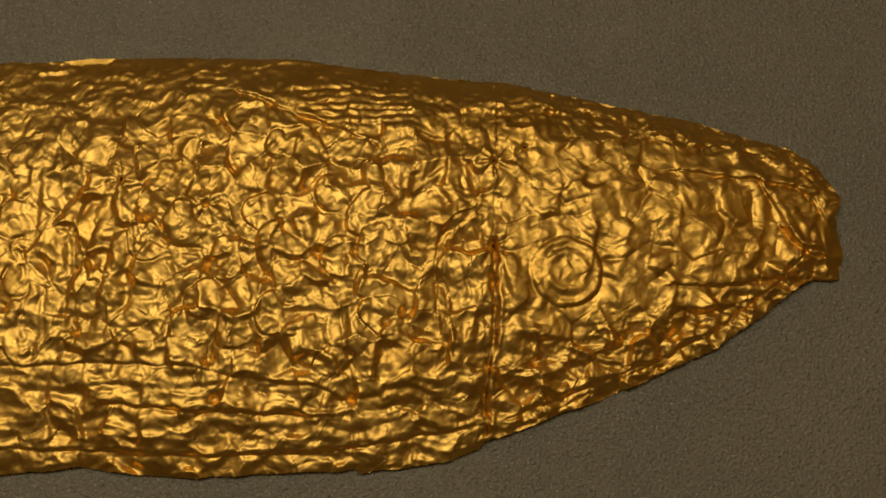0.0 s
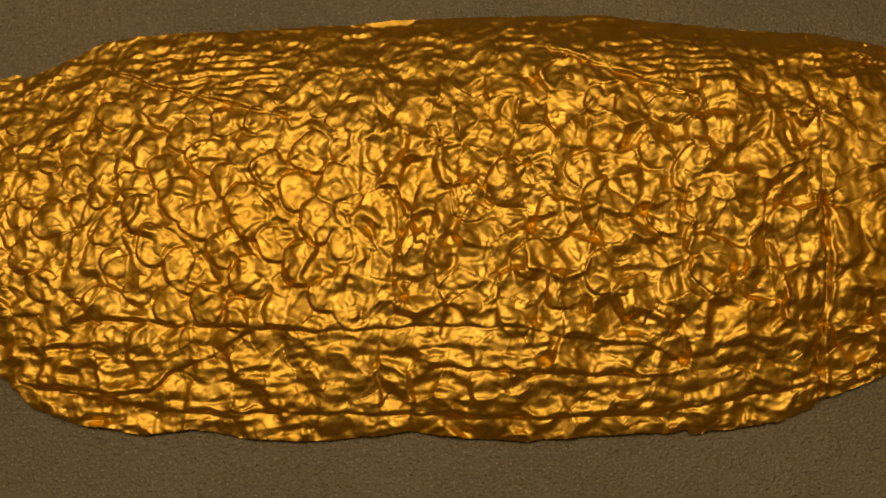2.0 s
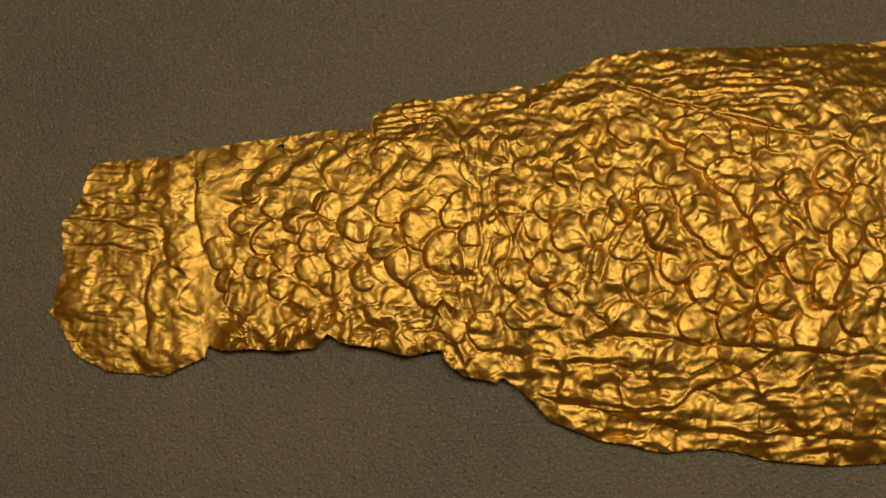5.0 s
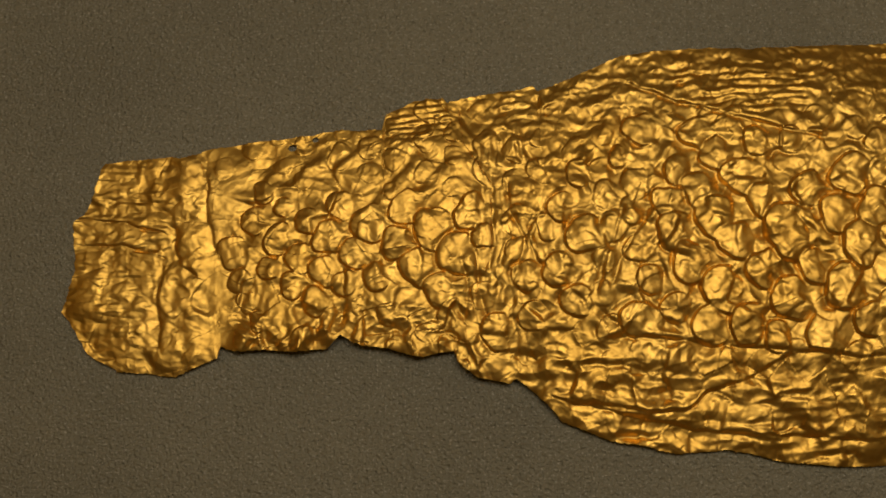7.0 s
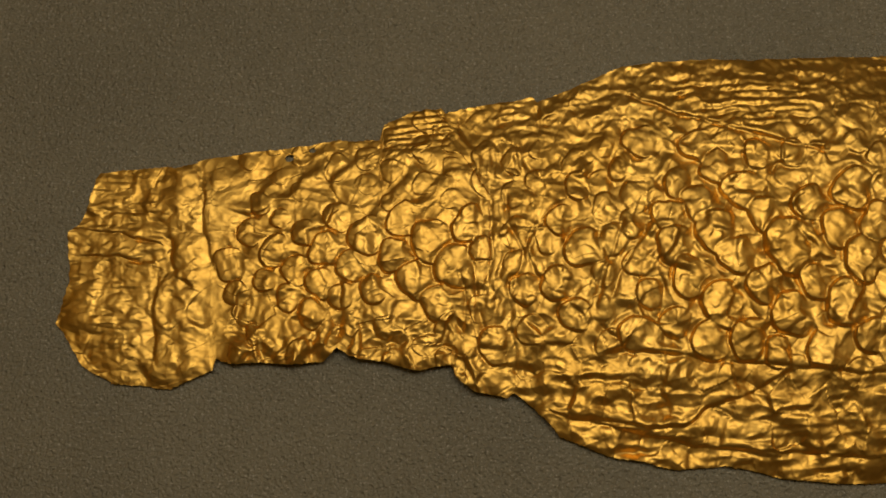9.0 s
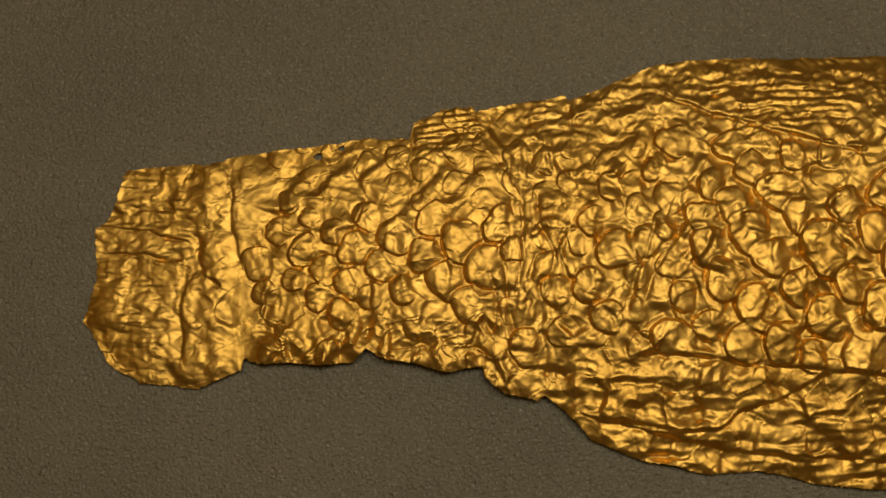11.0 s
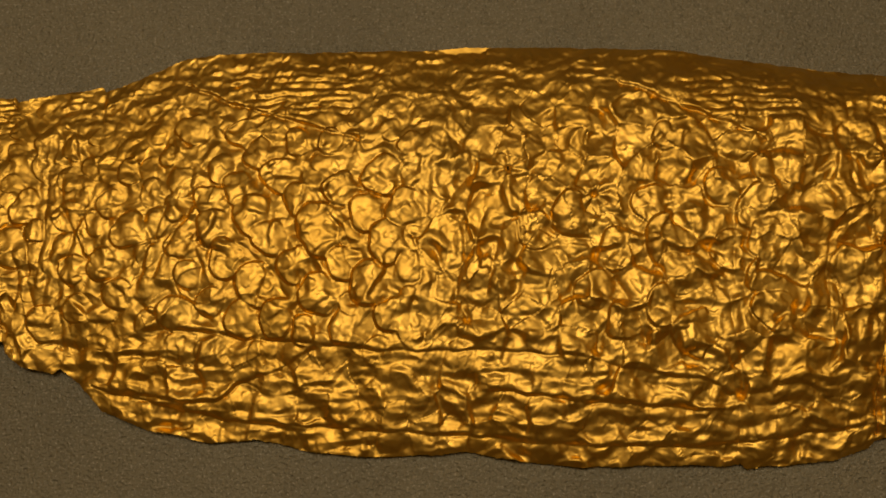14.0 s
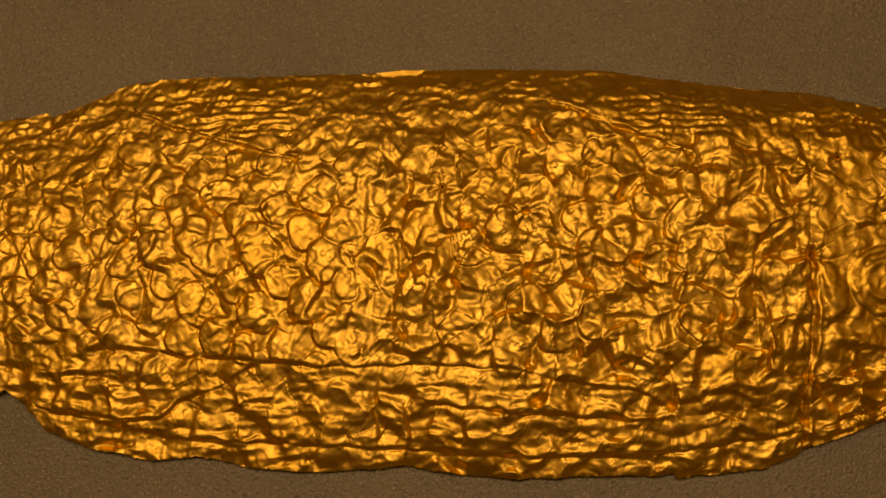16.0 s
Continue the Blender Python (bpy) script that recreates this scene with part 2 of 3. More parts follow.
# scales: (along, up, radius); each overlaps the one nearer the tail
STEM_SCALES = [(-153, 7.3, 3.6), (-146.3, 2.3, 4), (-139.3, 6.8, 3.1), (-133.7, 2.8, 4.2), (-123.7, 6.3, 4.7), (-114.8, 9.9, 4.4),
               (-117.1, 1.3, 4.2), (-108.2, 4.8, 5.2), (-98.8, 8.8, 4.4), (-102.2, -1.7, 5.2), (-111.1, -4.7, 5), (-121.4, -7.2, 3.6),
               (-127.1, -1.2, 4), (-134.9, -5.7, 4), (-141.1, -2.3, 3.6), (-148.5, -4.8, 3.3), (-142.4, -8.8, 3.6), (-136.7, -13.2, 3.6),
               (-129.9, -8.7, 3.1), (-106.1, -10.1, 4.4), (-157.8, -0.8, 4), (-156, -8.3, 3.3), (-150.7, 14.5, 2.9), (-145.5, 10.4, 2.6),
               (-131.4, 10.9, 3.6), (-150.6, -18.2, 2.6), (-95.3, 2.8, 3.1)]
FLANK_SCALES = [(-42.8, 28, 4.7), (-38.7, 22.6, 4.5), (-32.9, 16.8, 5.1), (-43.2, 13.3, 4.7), (-49.5, 3.6, 4.7), (-39.1, 6.7, 5.6),
                (-22.3, 3.2, 6.5), (-7.3, 16.7, 5.1), (-17.7, 13.2, 4.7), (-35.1, 0.6, 4.7), (-27.9, 10.6, 4.2), (-71.7, 18.2, 3.7),
                (-70.9, 2.7, 5.1), (-76.9, 9.8, 3.7), (-56.7, 29.4, 4.2), (-4.8, 0.2, 5.6), (-11.1, 7.5, 4.7), (-1.8, 8.8, 4.7),
                (-51, 10.6, 4.2), (-20.6, 25.6, 3.7), (-29.1, 25.7, 3.7), (-48.3, 18.6, 3.7), (-62.5, 22.2, 2.8)]
BELLY_SCALES = [(-77.2, -5.8, 4.3), (-83.4, -17, 3.8), (-58.8, -18.2, 4.3), (-38.6, -10.6, 5.3), (-28.1, -6.1, 4.8), (-22.7, -13.2, 5.3),
                (-45.9, -4.4, 4.8), (-49.6, -15.1, 3.8), (-56, -8, 3.3), (-10.1, -10.5, 5.3), (-41.5, -19.4, 4.8), (-32.8, -18.9, 4.8),
                (-25.6, -21.9, 3.8), (-15.7, -21, 4.3), (-16.8, -5.2, 4.3), (-72.8, -13.4, 4.3), (-4.5, -18.3, 4.3), (-85.2, -7.2, 3.8),
                (-92.3, -20.6, 4.3)]
FORE_SCALES = [(88, 18.9, 4.8), (76, 14.3, 4.3), (84.9, 8.6, 5.7), (86.9, 0.7, 5.2), (62.9, 1.2, 6.2), (50.5, -1.6, 5.2), (77.3, -1.6, 4.8),
               (30.9, 3.1, 5.2), (58.5, 9.6, 4.8), (40.1, 6.8, 5.7), (62.5, 27.1, 3.3), (44.5, -11.4, 4.8), (66.4, -7.2, 5.2),
               (52.6, -18.7, 5.2), (69.7, -21.4, 6.2), (61.7, -15.5, 5.2), (87.9, -15.9, 5.2), (86.3, -7.7, 5.2)]
dice = random.Random(7)
placed = [(a, b, r, 1.0) for a, b, r in STEM_SCALES + FLANK_SCALES + BELLY_SCALES] + [(a, b, r, 0.85) for a, b, r in FORE_SCALES]
for i in range(36):
    for j in range(-4, 6):
        a = -162 + i * 7.4 + dice.uniform(-1.2, 1.2)
        b = (j + 0.5 * (i % 2)) * 8.0 + dice.uniform(-1.2, 1.2) + (a + 60) * 0.02
        r = dice.uniform(3.0, 4.6) * (0.85 if a < -95 else 1.0)
        if all(math.hypot(a - c, b - d) > (0.8 if a < -95 else 0.66) * (r + q) for c, d, q, _ in placed):
            placed.append((a, b, 0.9 * r, dice.uniform(0.3, 0.55) * (1.0 if a < 5 else 0.3)))
placed.sort(key=lambda s: s[0])
wx = X + 0.9 * gradient_noise(X / 4.5, Y / 4.5, 21)
wy = Y + 0.9 * gradient_noise(X / 4.5, Y / 4.5, 22)
crinkle = 2.3 * tilted_facets(wx / 2.3, wy / 2.3, 25, 9, 0.32)
relief = np.zeros_like(X)
groove = np.zeros_like(X)
cover = np.zeros_like(X)
for a, b, r, force in placed:
    rows = np.nonzero(np.abs(x0[:, 0] - a) < r + 8)[0]
    if not len(rows):
        continue
    w = slice(rows[0], rows[-1] + 1)
    dx, dy = wx[w] - a, (wy[w] - b) * dice.uniform(0.9, 1.05)
    ang = np.arctan2(dy, dx)
    lobes = r * (1 + 0.07 * np.sin(3 * ang + 9 * a) + 0.05 * np.sin(2 * ang + 5 * b))
    d = np.hypot(dx, dy) / lobes
    inside = 1 - step(d, 0.93, 1.03)
    lean, lean_up = dice.uniform(-0.05, 0.05), dice.uniform(-0.03, 0.05)
    fall = 1 - step(dx / r, -0.1, 0.95)
    dome = force * r / 4.5 * (0.12 * (1 - d ** 4) + 0.72 * fall)
    dome = dome + force * fall * (lean * dx + lean_up * dy)
    dimple = force * (0.14 * gradient_noise((dx + 17 * a) / 3.0, (dy + 3 * b) / 3.0, 23) + 0.22 * crinkle[w])
    relief[w] = relief[w] * (1 - inside) + (dome + dimple) * inside
    cover[w] = np.maximum(cover[w], force * inside * fall)
    free_edge = step(-np.cos(ang), -0.35, 0.25)
    cut = 0.38 * force * np.exp(-np.abs((d - 1.05) * lobes) / 1.1) * free_edge
    groove[w] = np.maximum(groove[w] * (1 - inside * step(1 - d, 0.0, 0.12)), cut)
Z += (relief - groove) * np.clip(scaly + 0.75 * crumpled + 0.25 * belly + 0.15 * back, 0, 1)

# crumpled foil: rounded facets between sharp creases
kx = X + 2.2 * gradient_noise(X / 9, Y / 9, 31)
ky = Y + 2.2 * gradient_noise(X / 9, Y / 9, 32)
f1, f2, tag = cell_noise(kx / 7.4, ky / 7.4, 33)
facets = 7.4 * tilted_facets(kx / 7.4, ky / 7.4, 33, 11, 0.5) + 4.0 * tilted_facets(kx / 4.0, ky / 4.0, 38, 9, 0.2)
facets += 0.34 * np.exp(-(f2 - f1) / 0.14) * step(tag, 0.15, 0.5) - 0.15 * np.exp(-((f2 - f1) / 0.06) ** 2) * step(-tag, -0.4, -0.2)
folds = np.abs(gradient_noise(kx / 9, ky / 9, 34)) - 0.9 * np.abs(gradient_noise(kx / 7, ky / 7, 35))
swale = np.abs(gradient_noise(kx / 5.2, ky / 6.0, 39)) - np.abs(gradient_noise(kx / 6.0, ky / 4.6, 40))
small = np.abs(gradient_noise(kx / 3.2, ky / 3.2, 36)) - np.abs(gradient_noise(kx / 2.8, ky / 2.8, 37))
Z += facets * (0.56 * crumpled + 0.26 * scaly + 0.28 * head + 0.4 * belly + 0.14 * back + 0.2 * fin_end)
Z += crinkle * (0.32 * crumpled + 0.14 * scaly + 0.18 * head + 0.3 * belly + 0.4 * back + 0.25 * fin_end)
Z += folds * (1.0 * crumpled + 0.7 * scaly + 0.35 * head + 0.5 * fin_end)
Z += small * (0.2 * crumpled + 0.2 * scaly + 0.12 * head + 0.2 * belly + 0.4 * back + 0.25 * fin_end)

Z += swale * (scaly * step(X, -180, -60) * (0.95 - 0.85 * np.clip(1.2 * cover, 0, 1)) + 0.5 * crumpled + 0.3 * belly + 0.4 * head)

# the torn lower side of the tail is puckered
hem = step(-t, -0.24, -0.08) * step(X, -163, -155) * (1 - step(X, -102, -92))
Z += hem * (0.35 * facets + 1.1 * folds + 0.35 * small)

# long pleats on the back and belly, upright pleats beside the seams
pleat = np.abs(gradient_noise(kx / 15, ky / 4.2, 41)) - 0.9 * np.abs(gradient_noise(kx / 11, ky / 3.4, 42))
Z += pleat * (0.8 * belly + 0.7 * back)
lumps = np.abs(gradient_noise(kx / 11, ky / 6, 43)) - np.abs(gradient_noise(kx / 9, ky / 6, 44))
Z += lumps * (0.95 * belly + 0.9 * back)
upright = np.abs(gradient_noise(kx / 3.2, ky / 12, 45)) - 0.8 * np.abs(gradient_noise(kx / 2.6, ky / 10, 46))
near_seam = np.exp(-((X - 108) / 8) ** 2) + 0.8 * np.exp(-((X - 9) / 7) ** 2) + 0.9 * np.exp(-((X + 90) / 7) ** 2) + 0.5 * np.exp(-((X + 62) / 6) ** 2)
Z += upright * 0.7 * near_seam * (1 - belly) * (1 - back)

# head: broad soft dents
Z += head * 0.6 * (1.5 * np.abs(gradient_noise(kx / 11, ky / 8, 51)) - 1.2 * np.abs(gradient_noise(kx / 8, ky / 8, 52)))


def crease(points, depth, width, lift=0.0):
    """A pressed line along a chain of points with a low ridge beside it; lift raises the foil on its upper side."""
    along = [p[0] for p in points]
    rows = np.nonzero((x0[:, 0] > min(along) - 12) & (x0[:, 0] < max(along) + 12))[0]
    w = slice(rows[0], rows[-1] + 1)
    px, py = kx[w] * 0.25 + wx[w] * 0.75, ky[w] * 0.25 + wy[w] * 0.75
    near, side, past = np.full(px.shape, 99.0), np.zeros(px.shape), np.zeros(px.shape)
    for (ax, ay), (bx, by) in zip(points, points[1:]):
        ex, ey = bx - ax, by - ay
        long = math.hypot(ex, ey)
        reach = ((px - ax) * ex + (py - ay) * ey) / long
        held = np.clip(reach, 0, long)
        d = np.hypot(px - ax - held * ex / long, py - ay - held * ey / long)
        closer = d < near
        near = np.where(closer, d, near)
        side = np.where(closer, np.sign((py - ay) * ex - (px - ax) * ey), side)
        past = np.where(closer, np.abs(reach - held), past)
    fade = np.exp(-past / 1.2) * (0.75 + 0.7 * gradient_noise(px / 4, py / 4, 81))
    side = side * near
    Z[w] += fade * (-0.5 * depth * np.exp(-near / width) + 0.2 * depth * np.exp(-((side - 2.2 * width) / (1.2 * width)) ** 2)
                    + 1.2 * lift * step(side, 0, width * 1.2) * np.exp(-np.maximum(side, 0) / 2.4))


def pucker(a, b, reach, spokes, depth):
    """Creases that run together at a pinhole."""
    global Z
    dx, dy = X - a, Y - b
    d = np.hypot(dx, dy)
    ang = np.arctan2(dy, dx)
    Z += 0.5 * depth * np.exp(-(d / reach) ** 2) * step(d, 0.3, 2.5) * (np.abs(np.sin(ang * spokes / 2 + 2 * a)) - 0.6) - 1.1 * depth * np.exp(-(d / 0.8) ** 2)


# fins: pressed parallel lines with a slanting fold under each
for k in range(7):
    crease([(-48 + 1.4 * k, 44 - 2.2 * k), (-34, 44.6 - 1.9 * k), (-18 + 0.4 * k, 44 - 1.7 * k)], 0.75, 0.55)
for k in range(6):
    crease([(66 + 1.6 * k, 42.3 - 2.0 * k), (80, 42.6 - 1.95 * k), (94.5 + 0.3 * k, 42.4 - 1.95 * k)], 0.85, 0.55)
crease([(-59, 42), (-49, 37.2), (-35, 32.6), (-24, 29.4), (-14, 26.7)], 0.9, 0.6, 0.6)
crease([(51.5, 42), (65.4, 35.6), (74.5, 32.2), (83.6, 28.3), (87.2, 26.4)], 0.9, 0.6, 0.6)
crease([(87.2, 26.4), (83.4, 20.7), (83.2, 15.1), (92.3, 15.1), (92.7, 25.4)], 0.6, 0.5)
# lower side: a long fold, a second one beneath, and the flattened rim
crease([(-64, -22), (-52.6, -22.4), (-39.4, -24.4), (-21, -25.1), (-8, -26.9), (18.7, -26.4), (28, -26.8), (42, -27.7), (52, -30.3),
        (72, -33), (77.7, -36.5)], 0.8, 0.6, 0.35)
crease([(-70, -38), (-54, -39.8), (-47.7, -39.8), (-41.4, -35.2), (-32, -31.5), (-23, -26)], 0.9, 0.8, 0.7)
crease([(-79.6, -36.2), (-64, -40), (-45, -44.3), (-26.6, -45.1), (-8, -45.9), (18.7, -47.2), (33, -48.4), (55, -49), (73.6, -48.2), (83, -47.2),
        (112, -43)], 0.7, 0.6, 0.5)
crease([(20, -36), (45, -38.5), (75, -40)], 0.9, 0.7, 0.8)
crease([(118, -41), (139, -34), (160, -26), (174, -18.5), (189, -8)], 0.8, 0.6, 0.5)
crease([(128, -40), (150, -31), (172, -20.5)], 0.5, 0.5, 0.2)
# upright folds
crease([(117, 44), (116.5, 22), (115.2, 2)], 0.6, 0.5)
crease([(115.4, 2), (114.9, -21), (113.4, -27), (112.5, -36), (112.9, -45)], 3.4, 0.7, -0.5)
crease([(103.2, 0), (103.5, -14), (102.2, -22)], 0.6, 0.5)
crease([(78.6, 0), (78.4, -13), (79.3, -23), (80.3, -35), (79.7, -50)], 0.8, 0.6)
crease([(108.5, 42), (108, 30.5), (108, 22)], 0.8, 0.5)
crease([(-82, 39.3), (-81.2, 25.5), (-80.3, 17.3), (-84, 6.6), (-89, -10), (-87, -30)], 0.8, 0.6)
crease([(-56, 19), (-56.1, 8), (-66.6, -2.4), (-70, -16)], 0.7, 0.6)
crease([(14, -19), (13, 5), (17, 14)], 0.7, 0.6)
# valleys between the facets of the crumpled flank
for chain in (((46.8, 9.5), (52.4, 4.2), (56.6, 2.4), (58.5, -4)), ((20.2, 4.2), (26.3, 6.3), (30.8, 9.5)),
              ((34, 4.1), (37.3, 1.7), (44.6, 1.1), (46.2, -3.5), (52.2, -6.1), (57.4, -4.7)),
              ((48.7, -6.8), (54.1, -15.2), (56.1, -20.1), (57, -23.9)), ((26.5, 8.8), (27.1, 1.2), (31.9, -2.7), (36.4, -0.3)),
              ((35.4, -3.1), (40.2, -11.7), (41, -17.2), (44.6, -19.5)), ((32, 9.2), (35, 5.5), (37.6, 1.9)),
              ((68.2, 7), (69.3, 0.9), (73.5, -1.4), (76.5, -6.2), (77.2, -12.7)), ((63, -3.6), (68.3, -1.9), (74.1, -5.1)),
              ((90.9, 3.7), (93.3, -2.8), (97.7, -5.2)), ((104.9, 0.5), (110.4, 2.2), (114.9, 2.9)),
              ((54, -23.5), (59.5, -24.5), (65.1, -20.1), (73.4, -18.8))):
    crease(chain, 0.9, 0.8)
# upright pleats amidships and beside the front seam
for chain in (((14.1, 16.8), (10.2, 12.8), (7.4, 7.2)), ((18.4, 8.6), (16.1, 1.3), (12.4, -5.8), (10.8, -14.3)),
              ((22.3, 2.7), (20, -5.9), (17.5, -17.1)), ((0.7, 1.5), (2.5, -5.7), (1.6, -14.2)), ((5.7, 0), (8.2, -7.2), (10.5, -10.1)),
              ((77.1, -13.2), (78.3, -20.2), (80.1, -25.6)), ((102.1, 3.6), (100.8, -6.3), (101.1, -14.7), (101.6, -20.9))):
    crease(chain, 1.1, 0.9, 0.3)
# valleys between the scales, and pleats beside the stem
for chain in (((-53.1, 0.3), (-48.9, -2.7), (-45.8, -4.1)), ((-42.3, -1.1), (-35.9, -6.6), (-33.1, -9.5), (-30.7, -13.5)),
              ((-20.9, 7.6), (-17.2, 2.8), (-15.2, -0.2)), ((-61.7, 10.3), (-64, 3.1), (-66.8, -5.1), (-68.3, -13.2)),
              ((-56.4, 8.6), (-59.5, 1.7), (-62.9, -4), (-64.3, -9.2)), ((-54.2, -1.1), (-52.2, -6.5), (-53.7, -13.2)),
              ((-69.1, -14.5), (-63.6, -18.8)), ((-93.5, 16), (-93, 2), (-94.3, -4.9)), ((-89.8, 16), (-89.1, 8.9), (-85.7, 1.2)),
              ((-81.6, 8.8), (-85.1, 3.3), (-83.1, -3.6), (-81, -5)), ((-100.8, -2.1), (-99.4, -10.4), (-100.3, -18.5)),
              ((-97.4, -0.8), (-96.6, -10.4), (-94.6, -17.2)), ((-130.5, -4.7), (-129.6, -13), (-130.9, -18.5))):
    crease(chain, 1.0, 0.8, 0.2)
# head: the line of the mouth, gill folds
crease([(163, 20), (173, 18.5), (184, 17.4)], 0.9, 0.7, 0.6)
crease([(160, -9.5), (167, -9.9), (176, -9.6), (190, -7.4)], 1.0, 0.8, 0.6)
for chain in (((142.9, -3.3), (148.6, -2.3), (154.5, 1.2), (160.2, -0.2)), ((152.8, 20.3), (155.3, 14.3), (150.5, 7)),
              ((171.4, 14.4), (173.7, 5.6), (171.7, -1.7)), ((181.8, 14.4), (181.8, 5.6), (178.3, -1.7)),
              ((186.6, 10), (188.8, 6.3), (186.7, -1.7)), ((189.2, 5.3), (191.1, 1.5), (196.8, -1.4)),
              ((147, -5.8), (154, -8.7), (159.9, -4.5)), ((128.1, 15.8), (133.6, 11.4), (139.4, 12.9)),
              ((134.9, 8.5), (138.9, 2.8), (143.7, -0.1)), ((124.8, 5.6), (131.3, 8.5), (133.8, 15.8))):
    crease(chain, 0.9, 1.1, 0.3)
crease([(184, 17), (189, 8), (193, 0), (190, -6)], 1.0, 0.7, 0.8)
for a, b, reach, spokes, depth in ((23.8, 18.8, 7, 7, 0.9), (44.9, 11.9, 7, 8, 0.9), (116, 22.3, 9, 8, 0.9), (124, 26, 6, 5, 0.7),
                                   (115.3, 0.6, 9, 7, 0.9), (14, -19, 6, 7, 0.7), (-14, 26.5, 6, 7, 0.6), (80, -36, 6, 6, 0.7)):
    pucker(a, b, reach, spokes, depth)

# the eye: two pressed rings round a boss
ex, ey = wx * 0.6 + X * 0.4 - 133.4, wy * 0.6 + Y * 0.4 + 5.8
er = np.hypot(ex, ey * 1.03)
calm = np.exp(-(er / 9) ** 4)
Z = swell + (Z - swell) * (1 - 0.75 * calm)
worn = 0.55 + 0.9 * gradient_noise(ex / 5, ey / 5, 83)
Z += worn * (-0.45 * np.exp(-np.abs(er - 9.2) / 0.6) + 0.3 * np.exp(-((er - 7.9) / 0.7) ** 2)) + 0.2 * (1 - step(er, 8.4, 9.4))
Z += worn * (0.6 * np.exp(-((er - 4.8) / 1.0) ** 2) - 0.2 * np.exp(-np.abs(er - 6.3) / 0.8)) + 0.2 * np.exp(-(er / 2.2) ** 2) + 0.35 * calm * crinkle

# tail fin: pressed rays, a raised band beside the seam, a blister
rays = np.abs(gradient_noise(X / 12, Y / 2.3 + 0.12 * gradient_noise(X / 6, Y / 6, 61), 62))
Z += fin_end * (1 - step(X, -180, -174)) * (0.35 * rays)
Z += fin_end * 0.8 * np.abs(gradient_noise(kx / 7, ky / 6, 63))
crease([(-199, 8), (-186, 7), (-176, 4.2)], 0.6, 0.5, 0.3)
crease([(-196, 1.5), (-186, 1.2), (-175.5, -2)], 0.7, 0.5, 0.3)
crease([(-194, 13), (-176, 12)], 0.4, 0.4)
crease([(-185, 10), (-175.5, 9.9), (-172.1, 12.8)], 0.6, 0.6)
crease([(-173.8, 5.6), (-173.3, -0.1), (-171.2, -4.4), (-167.5, -6.5)], 0.9, 0.9, 0.5)
crease([(-176.2, -4.4), (-176.9, -12.9), (-175.9, -24)], 0.8, 0.9, 0.4)
crease([(-165.8, 17.8), (-164.9, 7), (-162.7, -0.2)], 0.9, 0.8, 0.3)
Z += fin_end * (0.4 * np.exp(-((X + 170 + 0.1 * Y) / 2.6) ** 2) + 0.9 * np.exp(-(((X + 193) / 6) ** 2 + ((Y + 14) / 5) ** 2)))
# hatched patch at the back of the stem
for k in range(6):
    crease([(-119, 36.6 - 1.7 * k), (-104, 37.8 - 1.7 * k)], 0.45, 0.4)

# the snout: crumpled edge folds, and a flap turned down at the tip
Z += 0.5 * step(X, 188, 196) * (np.abs(gradient_noise(kx / 4, ky / 4, 91)) * 3 - 0.5)
crease([(190, -6), (196, 0), (201, -2)], 1.2, 0.8, 0.9)
crease([(186, 17), (193, 15.5), (198, 13), (201, 7)], 1.2, 0.7, 0.8)
crease([(189.4, 5), (192, 1), (196.5, -1.6), (200.5, -2.6)], 1.4, 0.7, 1.3)
flap = step(X + 0.25 * Y, 199.2, 200.4) * (1 - step(Y, 5, 9))
Z += flap * (3.8 - Z - 0.55 * np.maximum(X - 200.5, 0) + 0.5 * gradient_noise(X / 3, Y / 3, 92))
Z -= 0.8 * step(X, 194, 198) * (1 - step(Y, -4.5, -2.0))

# the rim curls and the foil never sinks into the board
edge = np.minimum(np.minimum(Y - lower, upper - Y), np.minimum(x0 + 199, 204.2 - x0))
Z -= 0.4 * np.exp(-(Y - lower) / 0.9) * (0.6 + gradient_noise(X / 4, 0 * X, 73)) * (1 - head * 0.5)
Z += 0.5 * np.exp(-edge / 1.2) * gradient_noise(X / 6, Y / 6, 71)
Z = np.maximum(Z, 0.42 + 0.12 * gradient_noise(X / 3, Y / 3, 72))


# small tears and pinholes that go right through the foil
HOLES = ((-144.2, 26.4, 1.0), (-138.5, 28.6, 0.7), (116, 22.3, 0.24), (124, 26, 0.22), (23.8, 18.8, 0.24), (115.2, 0.8, 0.26))


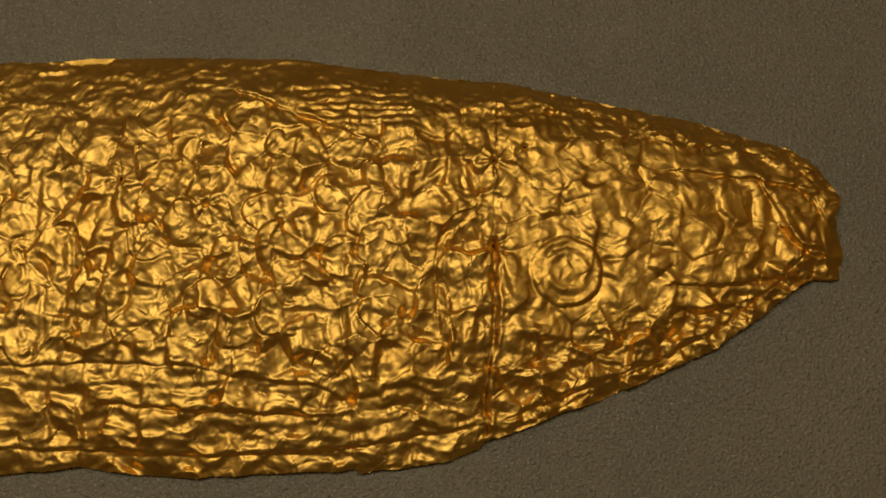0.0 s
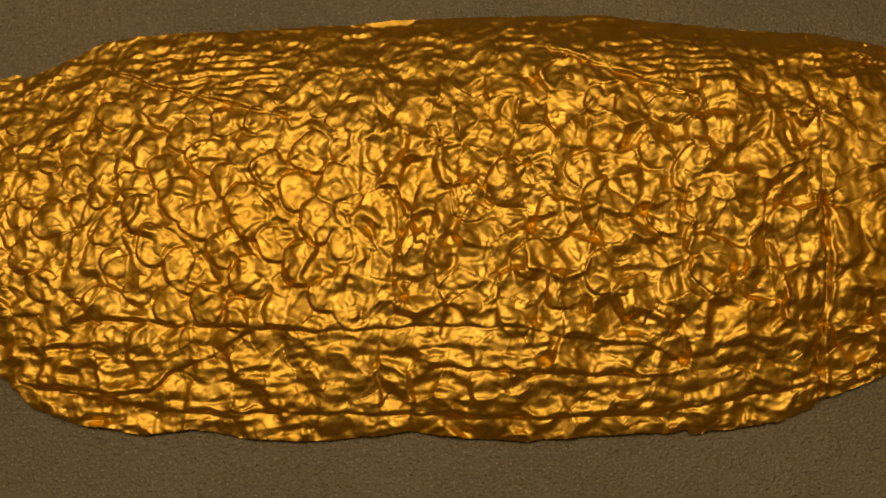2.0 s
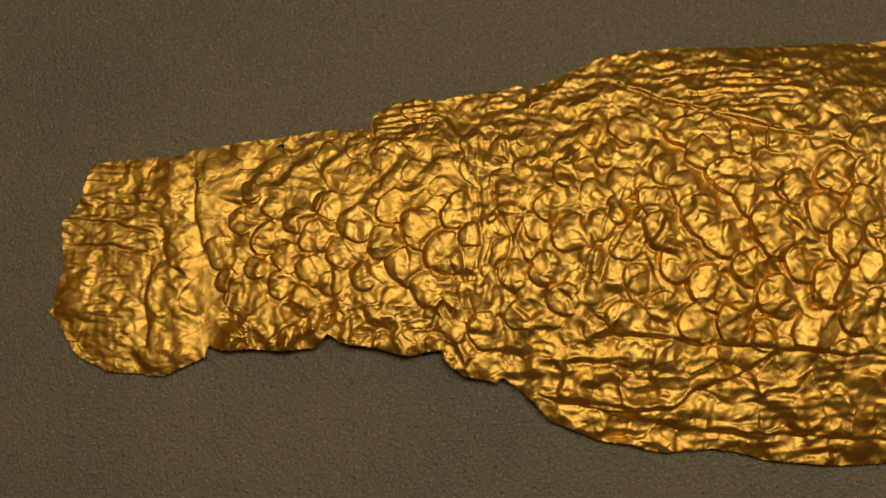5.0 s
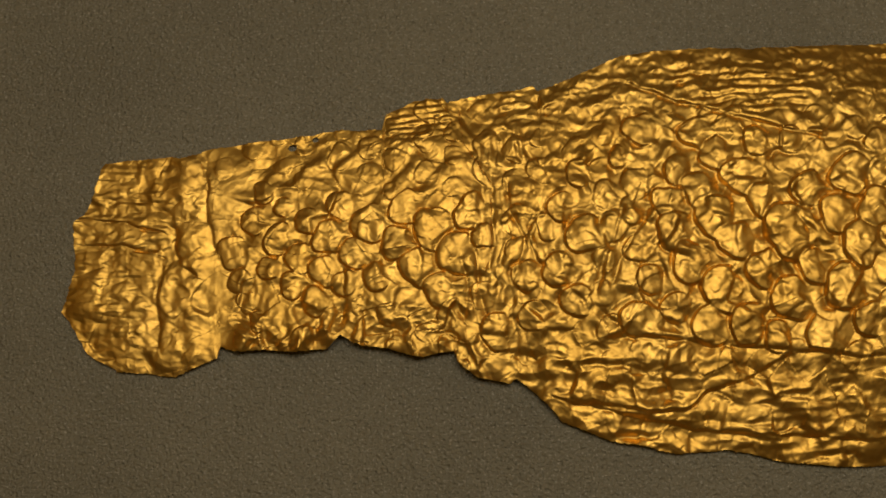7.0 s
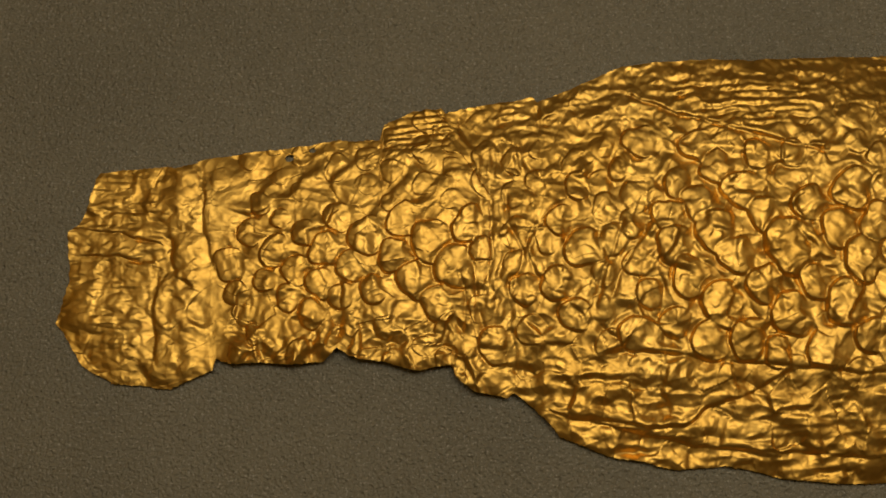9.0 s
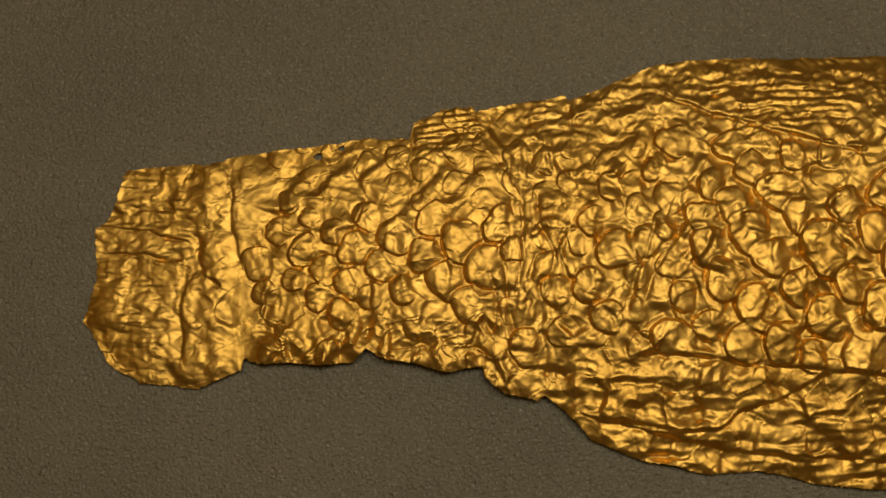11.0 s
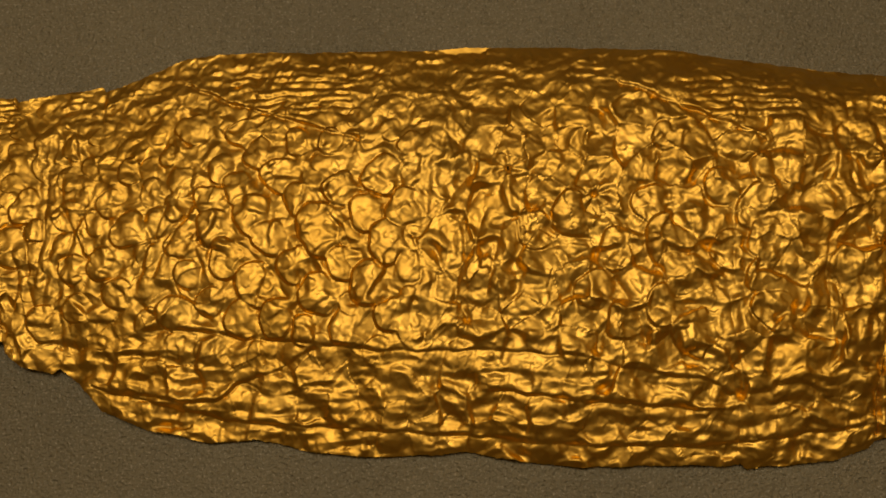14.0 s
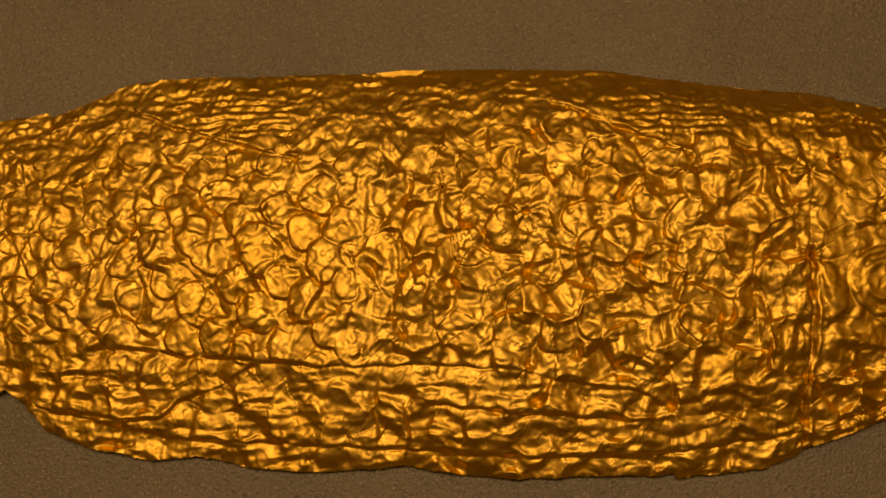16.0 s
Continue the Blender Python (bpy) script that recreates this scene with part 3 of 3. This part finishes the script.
def foil(name, co, normal, quads, edge, parent, label=""):
    """A piece of foil 0.3 mm thick: its upper and lower faces and, along the outer edges given, its cut rim."""
    used = np.unique(quads)
    place = np.zeros(len(co), int)
    place[used] = np.arange(len(used))
    top, bent, n = co[used], normal[used], len(used)
    faces, rim = place[quads], place[edge]
    low = top - 0.0003 * bent
    ends = np.unique(rim)
    at = np.zeros(n, int)
    at[ends] = np.arange(len(ends))
    walls = np.stack([at[rim[:, 1]], at[rim[:, 0]], at[rim[:, 0]] + len(ends), at[rim[:, 1]] + len(ends)], -1) + 2 * n
    points = np.concatenate([top, low, top[ends], low[ends]])
    polys = np.concatenate([faces, faces[:, ::-1] + n, walls])
    me = bpy.data.meshes.new(name)
    me.vertices.add(len(points))
    me.vertices.foreach_set("co", points.ravel())
    me.loops.add(polys.size)
    me.loops.foreach_set("vertex_index", polys.ravel())
    me.polygons.add(len(polys))
    me.polygons.foreach_set("loop_start", np.arange(0, polys.size, 4))
    me.update(calc_edges=True)
    me.polygons.foreach_set("use_smooth", np.ones(len(polys), bool))
    me.normals_split_custom_set_from_vertices(np.concatenate([bent, -bent, np.zeros((2 * len(ends), 3))]))
    me.materials.append(GOLD)
    ob = new(name, me)
    ob.parent = parent
    if label:
        ob["label"] = label
    return ob


def sheet(name, a, b, parent, over_a=0.0, over_b=0.0, label="", details=()):
    """One sheet of the foil between two stations; it lies over (or under) its neighbours by the lifts given.
    details: pressed parts, each a name, a label and a test of the place on the sheet."""
    rows = np.nonzero((x0[:, 0] >= a) & (x0[:, 0] <= b))[0]
    w = slice(rows[0], rows[-1] + 1)
    z = Z[w] + over_a * np.exp(-(x0[w] - a) / 2.5) + over_b * np.exp(-(b - x0[w]) / 2.5)
    n = z.shape[0]
    co = np.stack([X[w], Y[w], np.maximum(z, 0.35)], -1).reshape(-1, 3) / 1000
    i, j = np.meshgrid(np.arange(n - 1), np.arange(NT - 1), indexing="ij")
    c = (i * NT + j).ravel()
    quads = np.stack([c, c + NT, c + NT + 1, c + 1], -1)
    torn = np.zeros(len(co), bool)
    for a0, b0, r0 in HOLES:
        torn |= np.hypot(co[:, 0] * 1000 - a0, (co[:, 1] * 1000 - b0) * 1.2) < r0
    quads = quads[~torn[quads].any(1)]
    along, across = np.gradient(co.reshape(n, NT, 3), axis=0), np.gradient(co.reshape(n, NT, 3), axis=1)
    normal = np.cross(along, across).reshape(-1, 3)
    normal /= np.linalg.norm(normal, axis=1, keepdims=True)
    # edges that belong to one face alone are the outer rim
    pairs = np.stack([quads, np.roll(quads, -1, axis=1)], -1).reshape(-1, 2)
    key = np.sort(pairs, axis=1) @ np.array([len(co), 1])
    _, back_to, times = np.unique(key, return_inverse=True, return_counts=True)
    outer = (times[back_to] == 1).reshape(-1, 4)
    pairs = pairs.reshape(-1, 4, 2)
    owner = np.zeros(len(quads), int)
    for k, (_, _, test) in enumerate(details):
        owner[test(co[quads[:, 0], 0] * 1000, co[quads[:, 0], 1] * 1000) & (owner == 0)] = k + 1
    ob = parent
    for k, (part_name, part_label) in enumerate([(name, label)] + [d[:2] for d in details]):
        mine = owner == k
        made = foil(part_name, co, normal, quads[mine], pairs[mine][outer[mine]], ob, part_label)
        ob = made if k == 0 else ob
    return ob


def ribbed(left, right, fold):
    """The ribbed field of a fin, between the back and the slanting fold under it."""
    return lambda x, y: (x > left) & (x < right) & (y > curve(x, fold)) & (y < 45.5)


fish = tagged(new("gold_fish_ornament"), "crumpled gold foil fish with pressed scales lying on a grey board", "ornament")
sheet("tail_fin", -199.1, SEAM_TAIL + 1.6, fish, 0.0, -0.35, "gold tail fin sheet with pressed rays",
      [("blister", "smooth raised blister at the torn corner", lambda x, y: np.hypot((x + 194) / 1.3, y + 14) < 5)])
sheet("tail_stem", SEAM_TAIL, SEAM_STEM + 1.6, fish, 0.35, -0.4, "gold tail sheet with overlapping round scales",
      [("hatched_patch", "patch of short pressed lines", lambda x, y: (x > -120) & (x < -103.5) & (y > 27.5))])
sheet("body", SEAM_STEM, SEAM_HEAD, fish, 0.45, 0.5, "gold body sheet with scales and crumpled creases",
      [("rear_fin", "ribbed fin pressed along the back", ribbed(-52, -15, [(-59, 42), (-49, 37.2), (-35, 32.6), (-24, 29.4), (-14, 26.7)])),
       ("front_fin", "ribbed fin of long parallel lines", ribbed(60, 97, [(51.5, 42), (65.4, 35.6), (74.5, 32.2), (83.6, 28.3), (97, 26.4)]))])
sheet("head", SEAM_HEAD - 1.6, 204.3, fish, -0.9, 0.0, "gold head sheet with a gill seam and soft dents",
      [("eye", "round eye of two pressed rings", lambda x, y: np.hypot(x - 133.4, y + 5.8) < 9.8),
       ("snout", "dark crumpled snout folded under", lambda x, y: x + 0.25 * y > 198)])
